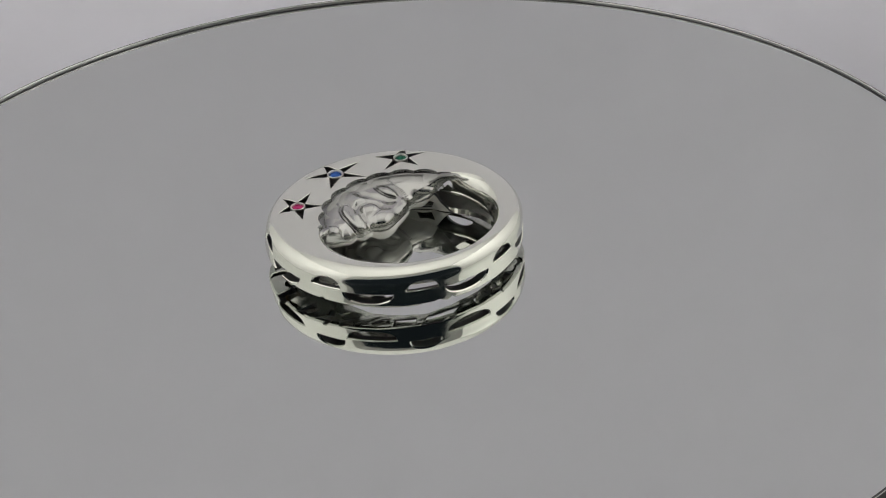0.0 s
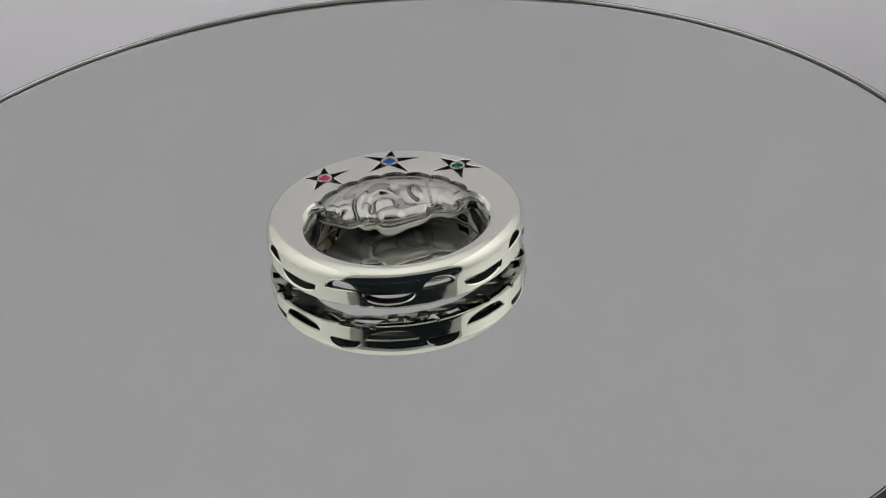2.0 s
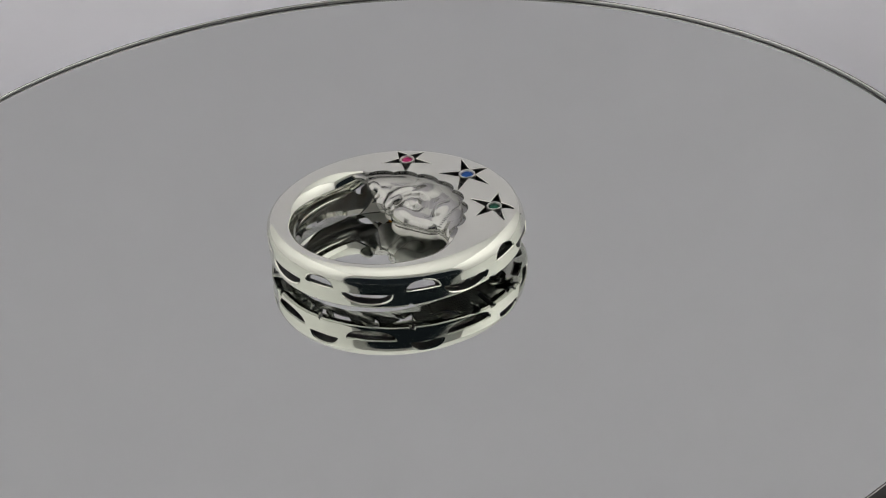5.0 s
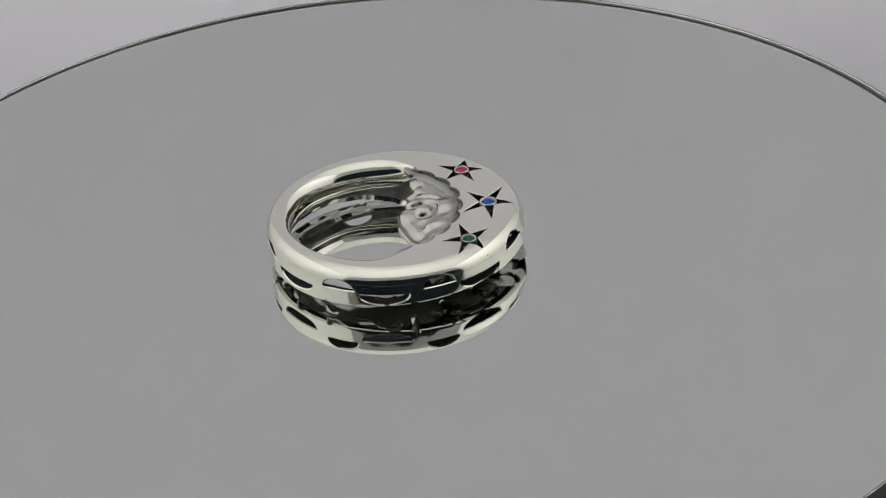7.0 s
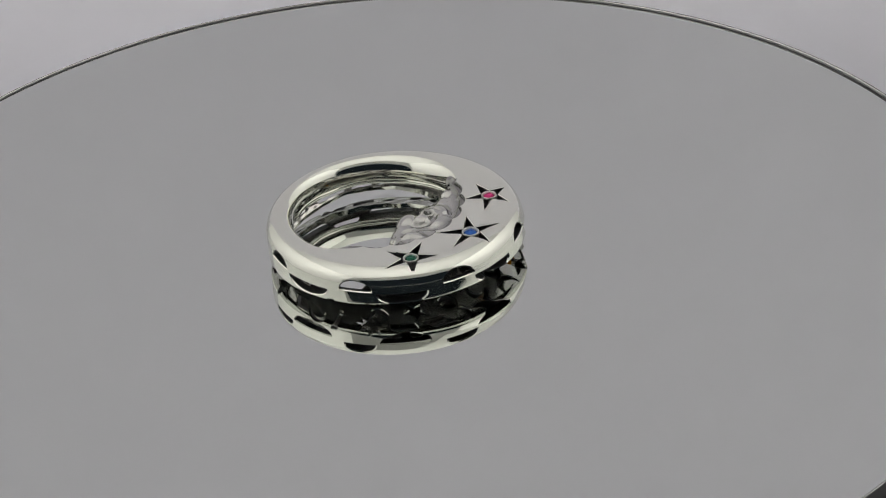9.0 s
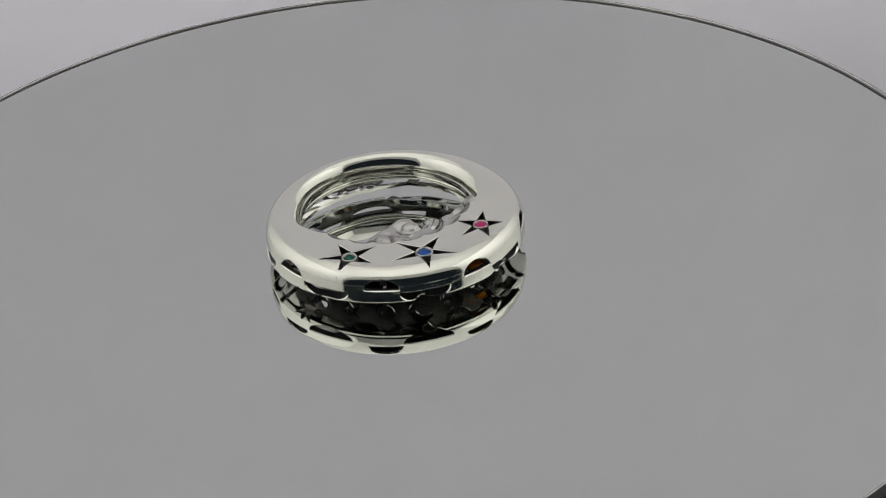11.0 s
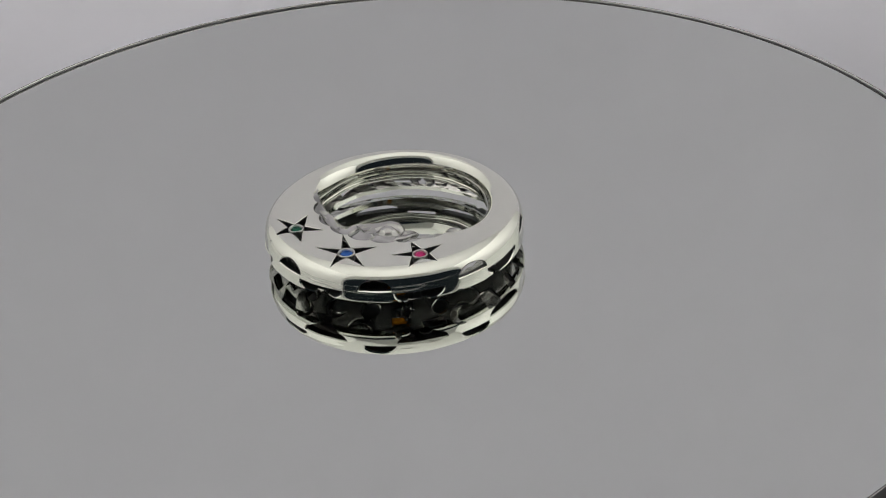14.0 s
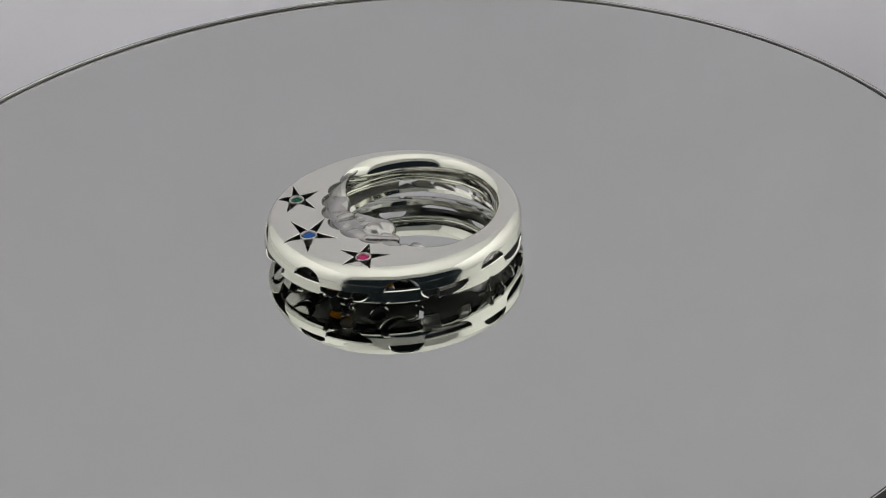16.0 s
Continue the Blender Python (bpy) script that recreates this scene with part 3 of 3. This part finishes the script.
def build_face(parent):
    step, lo, hi, mid = 0.075, (-9.8, -4.2, -0.15), (7.8, 9.7, 5.25), FACE_MID
    axes = [np.arange(a, b, step) for a, b in zip(lo, hi)]
    X2, Y2 = np.meshgrid(axes[0], axes[1], indexing="ij")
    X, Y = X2[:, :, None], Y2[:, :, None]
    # both halves of the face are alike, the lower one a little flatter
    Z = (np.maximum(axes[2] - mid, 0) + 1.2 * np.maximum(mid - axes[2], 0))[None, None, :]
    ang = np.degrees(np.arctan2(Y, X)) % 360
    H = face_height(X2, Y2)
    gx, gy = np.gradient(H, step)
    steep = np.sqrt(1 + np.minimum(gx * gx + gy * gy, 6.0))
    F = (Z - H[:, :, None]) / steep[:, :, None]

    def egg(c, size, turn=0.0):
        e = math.radians(turn)
        dx, dy = X - c[0], Y - c[1]
        u, v, w = (dx * math.cos(e) + dy * math.sin(e)) / size[0], (-dx * math.sin(e) + dy * math.cos(e)) / size[1], (Z - c[2]) / size[2]
        return (np.sqrt(u * u + v * v + w * w) - 1) * min(size)

    def mound(x, y, sink, size, turn=0.0):
        """An egg sunk into the face's surface."""
        return egg((x, y, height_at(x, y) - sink), size, turn)

    def rope(pts, r0):
        d = np.full(F.shape, 1e9)
        for a, b in zip(pts, pts[1:]):
            e = [b[i] - a[i] for i in range(3)]
            n = sum(k * k for k in e)
            t = np.clip(((X - a[0]) * e[0] + (Y - a[1]) * e[1] + (Z - a[2]) * e[2]) / n, 0, 1)
            d = np.minimum(d, np.sqrt((X - a[0] - t * e[0]) ** 2 + (Y - a[1] - t * e[1]) ** 2 + (Z - a[2] - t * e[2]) ** 2))
        return d - r0

    def add(f, g, k):
        m = np.clip(0.5 + 0.5 * (g - f) / k, 0, 1)
        return g * (1 - m) + f * m - k * m * (1 - m)

    def carve(f, g, k):
        return -add(-f, g, k)

    F = add(F, mound(-5.6, 4.9, 0.75, (2.0, 1.15, 0.95), 130), 0.7)                            # cheek
    F = carve(F, rope(on_face([(-4.1, 5.6), (-3.2, 5.1), (-2.2, 4.8), (-1.3, 4.7)], 0.30), 0.42), 0.6)   # hollow between eye and nose
    F = add(F, rope([(-0.35, 5.0, 0.30), (-0.85, 4.1, 0.4), (-1.7, 2.75, 0.45)], 0.80), 0.8)    # ridge of the nose
    F = add(F, egg((-2.45, 2.2, 0.55), (1.45, 1.15, 1.15), 42), 0.4)                          # tip
    F = carve(F, rope(CURL_LINE, 0.42), 0.40)                                                   # groove that curls round the wing
    F = add(F, mound(-3.65, 3.15, 0.45, (0.98, 0.85, 0.85), 40), 0.3)                         # wing
    F = add(F, mound(-1.95, 6.35, 0.42, (1.35, 0.72, 0.72), -40), 0.3)                        # closed eye
    F = carve(F, rope(EYE_LINE, 0.13), 0.12)
    F = add(F, mound(1.7, 7.4, 0.60, (1.7, 0.85, 0.80), -15), 0.6)                            # forehead
    F = add(F, rope(on_face([(3.0, 7.75), (4.4, 7.7), (5.6, 7.3)], -0.45), 0.6), 0.5)
    F = add(F, rope(SMILE_FOLD, 0.36), 0.25)                                                   # fold beside the smile line
    F = add(F, rope(on_face([(-5.0, 1.8), (-4.85, 1.25), (-4.5, 0.7)], -0.2), 0.40), 0.3)      # upper lip
    F = add(F, mound(-6.85, 0.4, 0.5, (1.05, 0.62, 0.75), 50), 0.25)                          # lower lip
    F = add(F, mound(-7.75, -0.75, 0.45, (1.0, 0.75, 0.85), 35), 0.2)                         # chin
    F = add(F, mound(-8.45, -2.2, 0.3, (0.9, 0.5, 0.6), 60), 0.2)
    F = carve(F, rope(SMILE_LINE, 0.17), 0.16)
    for hair in BROW_HAIRS:
        F = carve(F, rope(hair, 0.05), 0.06)
    floor_z = 2.9 * (1 - smooth01(ang, 54, 76)) + 1.5 * (1 - smooth01(ang, 78, 104)) + 2.8 * smooth01(ang, 180, 196) + 1.6 * smooth01(ang, 156, 172)
    F = carve(F, axes[2][None, None, :] - floor_z, 0.8)                                       # brow and chin end in thin flanges
    F = F + 0.26 * np.exp(-(Z / 0.16) ** 2)                                                    # seam between the halves
    F = np.maximum(F, axes[2][None, None, :] - (TOP - 0.06))
    verts, faces = surface_net(F, lo, step)
    # engraved lines are filled with black patina; hollow and scalloped edge get soft painted shade
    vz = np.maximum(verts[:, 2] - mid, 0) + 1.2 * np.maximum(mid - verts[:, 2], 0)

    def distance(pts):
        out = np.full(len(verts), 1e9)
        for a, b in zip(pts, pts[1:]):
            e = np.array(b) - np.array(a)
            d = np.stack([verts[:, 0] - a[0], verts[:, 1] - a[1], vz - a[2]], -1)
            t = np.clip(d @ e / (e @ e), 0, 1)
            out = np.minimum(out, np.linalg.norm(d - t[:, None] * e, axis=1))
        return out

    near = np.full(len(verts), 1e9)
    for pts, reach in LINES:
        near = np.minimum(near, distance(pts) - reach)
    oxide_shade = np.full(len(verts), 0.32)
    for pts, reach, amount in OXIDE_SHADE:
        oxide_shade = np.maximum(oxide_shade, amount * np.exp(-(distance(pts) / reach) ** 2))
    low = verts[faces][:, :, 2].mean(1) < mid - 0.12
    index = np.where((near[faces] < 0).all(1), 1, np.where(low, 2, 0)).tolist()      # paler below the seam, in place of bounced light
    verts = verts + np.array([HX, HY, 0.0])
    face = mesh_object("moon_face", (verts * MM).tolist(), faces.tolist(), [SATIN, BLACKENED_SHADE, INNER], parent, "satin silver sleeping moon face in relief with scalloped edge", True, index)
    layer = face.data.attributes.new("oxide_shade", "FLOAT", "POINT")
    layer.data.foreach_set("value", oxide_shade.astype(np.float32))
    return face


# ---- rounded beads inside the finger hole ----
def build_bead(name, parent, radius, z, depth, tall, a0, a1, label):
    """A rounded band round the hole, a little uneven, tapering off at both ends."""
    n, m = 360, 20
    v, f = [], []
    for i in range(n + 1):
        d = a0 + (a1 - a0) * i / n
        a = math.radians(d)
        end = max(0.05, min(1.0, (d - a0) / 9, (a1 - d) / 9)) ** 0.5
        for k in range(m):
            b = 2 * math.pi * k / m
            q = radius + (0.03 * math.sin(11 * a) + 0.02 * math.sin(23 * a + 1) - depth * end * math.cos(b))
            h = z + 0.05 * math.sin(7 * a + 0.6) + tall * end * math.sin(b)
            v.append(((HX + q * math.cos(a)) * MM, (HY + q * math.sin(a)) * MM, h * MM))
    for i in range(n):
        for k in range(m):
            l = (k + 1) % m
            f.append((i * m + k, i * m + l, (i + 1) * m + l, (i + 1) * m + k))
    return mesh_object(name, v, f, [SILVER], parent, label)


# ---- set stones ----
def turned_part(name, rings, centre, mat, parent, label="", n=48, smooth=True):
    bm = bmesh.new()
    loops = []
    for r, z in rings:
        loops.append([bm.verts.new(((centre[0] + r * math.cos(2 * math.pi * i / n)) * MM, (centre[1] + r * math.sin(2 * math.pi * i / n)) * MM, z * MM)) for i in range(n)])
    for a, b in zip(loops, loops[1:]):
        for i in range(n):
            bm.faces.new((a[i], a[(i + 1) % n], b[(i + 1) % n], b[i]))
    bm.faces.new(loops[-1])
    bmesh.ops.recalc_face_normals(bm, faces=bm.faces)
    return part(name, bm, mat, parent, label, smooth)


def gemstone(centre, k, z, mat, parent, label):
    """Round cut stone: girdle, two staggered crown tiers of triangular facets and a table."""
    bm = bmesh.new()
    tiers = []
    for r, h, n, turn in ((0.94, -0.40, 16, 0.0), (0.94, -0.22, 16, 0.0), (0.68, 0.00, 8, 0.5), (0.38, 0.09, 8, 0.0)):
        tiers.append([bm.verts.new(((centre[0] + r * k * math.cos(2 * math.pi * (i + turn) / n)) * MM, (centre[1] + r * k * math.sin(2 * math.pi * (i + turn) / n)) * MM, (z + h) * MM)) for i in range(n)])
    a, b, c, d = tiers
    for i in range(16):
        bm.faces.new((a[i], a[(i + 1) % 16], b[(i + 1) % 16], b[i]))
    for i in range(8):
        j = (i + 1) % 8
        lo0, lo1, lo2 = b[2 * i], b[2 * i + 1], b[(2 * i + 2) % 16]
        bm.faces.new((lo0, lo1, c[i]))
        bm.faces.new((lo1, lo2, c[i]))
        bm.faces.new((c[i], lo2, c[j]))
        bm.faces.new((c[i], d[j], d[i]))
        bm.faces.new((c[i], c[j], d[j]))
    bm.faces.new(d)
    bmesh.ops.recalc_face_normals(bm, faces=bm.faces)
    return part("gemstone", bm, mat, parent, label, False)


def build_stones(parent):
    for name, (centre, tips) in STARS.items():
        k = 0.76 if name == "blue" else 0.68
        word = {"pink": "pink", "blue": "blue", "green": "green"}[name]
        z = TOP
        bezel = turned_part("bezel", [(1.0 * k, z - 1.3), (1.2 * k, z - 0.25), (1.17 * k, z + 0.0), (1.10 * k, z + 0.06), (1.0 * k, z + 0.04), (0.93 * k, z - 0.12), (0.9 * k, z - 0.3)], centre, COLLAR, parent, "silver collar round a " + word + " stone")
        # added black plate, stands for the shade in the hollow under the star
        pts = star_outline(centre, [(centre[0] + (x - centre[0]) * 1.06, centre[1] + (y - centre[1]) * 1.06) for x, y in tips], 1.3)
        bm = bmesh.new()
        ends = [[bm.verts.new((x * MM, y * MM, (z - d) * MM)) for x, y in pts] for d in (0.85, 1.1)]
        mid = [bm.verts.new((centre[0] * MM, centre[1] * MM, (z - d) * MM)) for d in (0.95, 1.1)]
        for i in range(10):
            j = (i + 1) % 10
            bm.faces.new((ends[0][i], ends[0][j], mid[0]))
            bm.faces.new((ends[1][j], ends[1][i], mid[1]))
            bm.faces.new((ends[0][j], ends[0][i], ends[1][i], ends[1][j]))
        part("star_shade_plate", bm, BLACKENED_SHADE, parent, "added black plate for the shade inside a star opening", False)
        gemstone(centre, k, z, {"pink": PINK, "blue": BLUE, "green": GREEN}[name], bezel, "faceted " + word + " stone")
    # amber stone behind one star opening of the underside
    a = math.radians(156)
    amber = turned_part("amber_stone", [(0.2, -0.4), (0.8, -0.3), (1.0, 0.0), (0.8, 0.3), (0.2, 0.4)], (0, 0), AMBER, parent, "small amber stone behind a star opening", 16, False)
    amber.matrix_local = Matrix.Translation((11.0 * MM * math.cos(a), 11.0 * MM * math.sin(a), 1.75 * MM)) @ pose(0, 0, 0, 0, 35, 156)
    a = math.radians(174)
    amber = turned_part("amber_stone", [(0.2, -0.3), (0.55, -0.25), (0.7, 0.0), (0.55, 0.25), (0.2, 0.3)], (0, 0), AMBER, parent, "small amber stone behind a star opening", 16, False)
    amber.matrix_local = Matrix.Translation(((HX + 9.75 * math.cos(a)) * MM, (HY + 9.75 * math.sin(a)) * MM, 1.25 * MM)) @ pose(0, 0, 0, 0, 90, 174)
    # tiny raised stamp on the outside
    a = math.radians(-57)
    bm = bmesh.new()
    bmesh.ops.create_cube(bm, size=1)
    for v in bm.verts:
        v.co = (v.co.x * 0.55 * MM, v.co.y * 0.7 * MM, v.co.z * 0.2 * MM)
    bmesh.ops.bevel(bm, geom=bm.edges[:], offset=0.04 * MM, segments=2, affect="EDGES")
    stamp = part("stamp", bm, SATIN, parent, "tiny raised square maker's stamp", False)
    stamp.matrix_local = Matrix.Translation((13.24 * MM * math.cos(a), 13.24 * MM * math.sin(a), 1.32 * MM)) @ pose(0, 0, 0, 0, 106, -57)


def build_ring():
    ring = new("ring")
    tagged(ring, "chunky polished silver crescent moon ring lying on a mirror", "ring")
    build_shell(ring)
    build_inner_wall(ring)
    build_face(ring)
    build_bead("inner_band", ring, 9.42, 2.50, 0.24, 0.30, 204, 426, "polished rounded band inside the finger hole")
    build_stones(ring)
    return ring


build_tent()
mirror_disc = build_turntable()
moon_ring = build_ring()


def turn_at(t):
    """How far the turntable has turned, in degrees."""
    return sum(c * t ** k for k, c in enumerate((0.0, -18.72838, 0.46852, -0.128147, 0.01185077, -0.000336227)))


def motions():
    times = [0.5 * i for i in range(33)]
    for thing, x, y in ((moon_ring, CX, CY), (mirror_disc, DX, DY)):
        rows = []
        for t in times:
            a = radians(turn_at(t))
            rows.append((t, pose((x * math.cos(a) - y * math.sin(a)) * MM, (x * math.sin(a) + y * math.cos(a)) * MM, 0, 0, 0, turn_at(t))))
        walk(thing, rows)


motions()
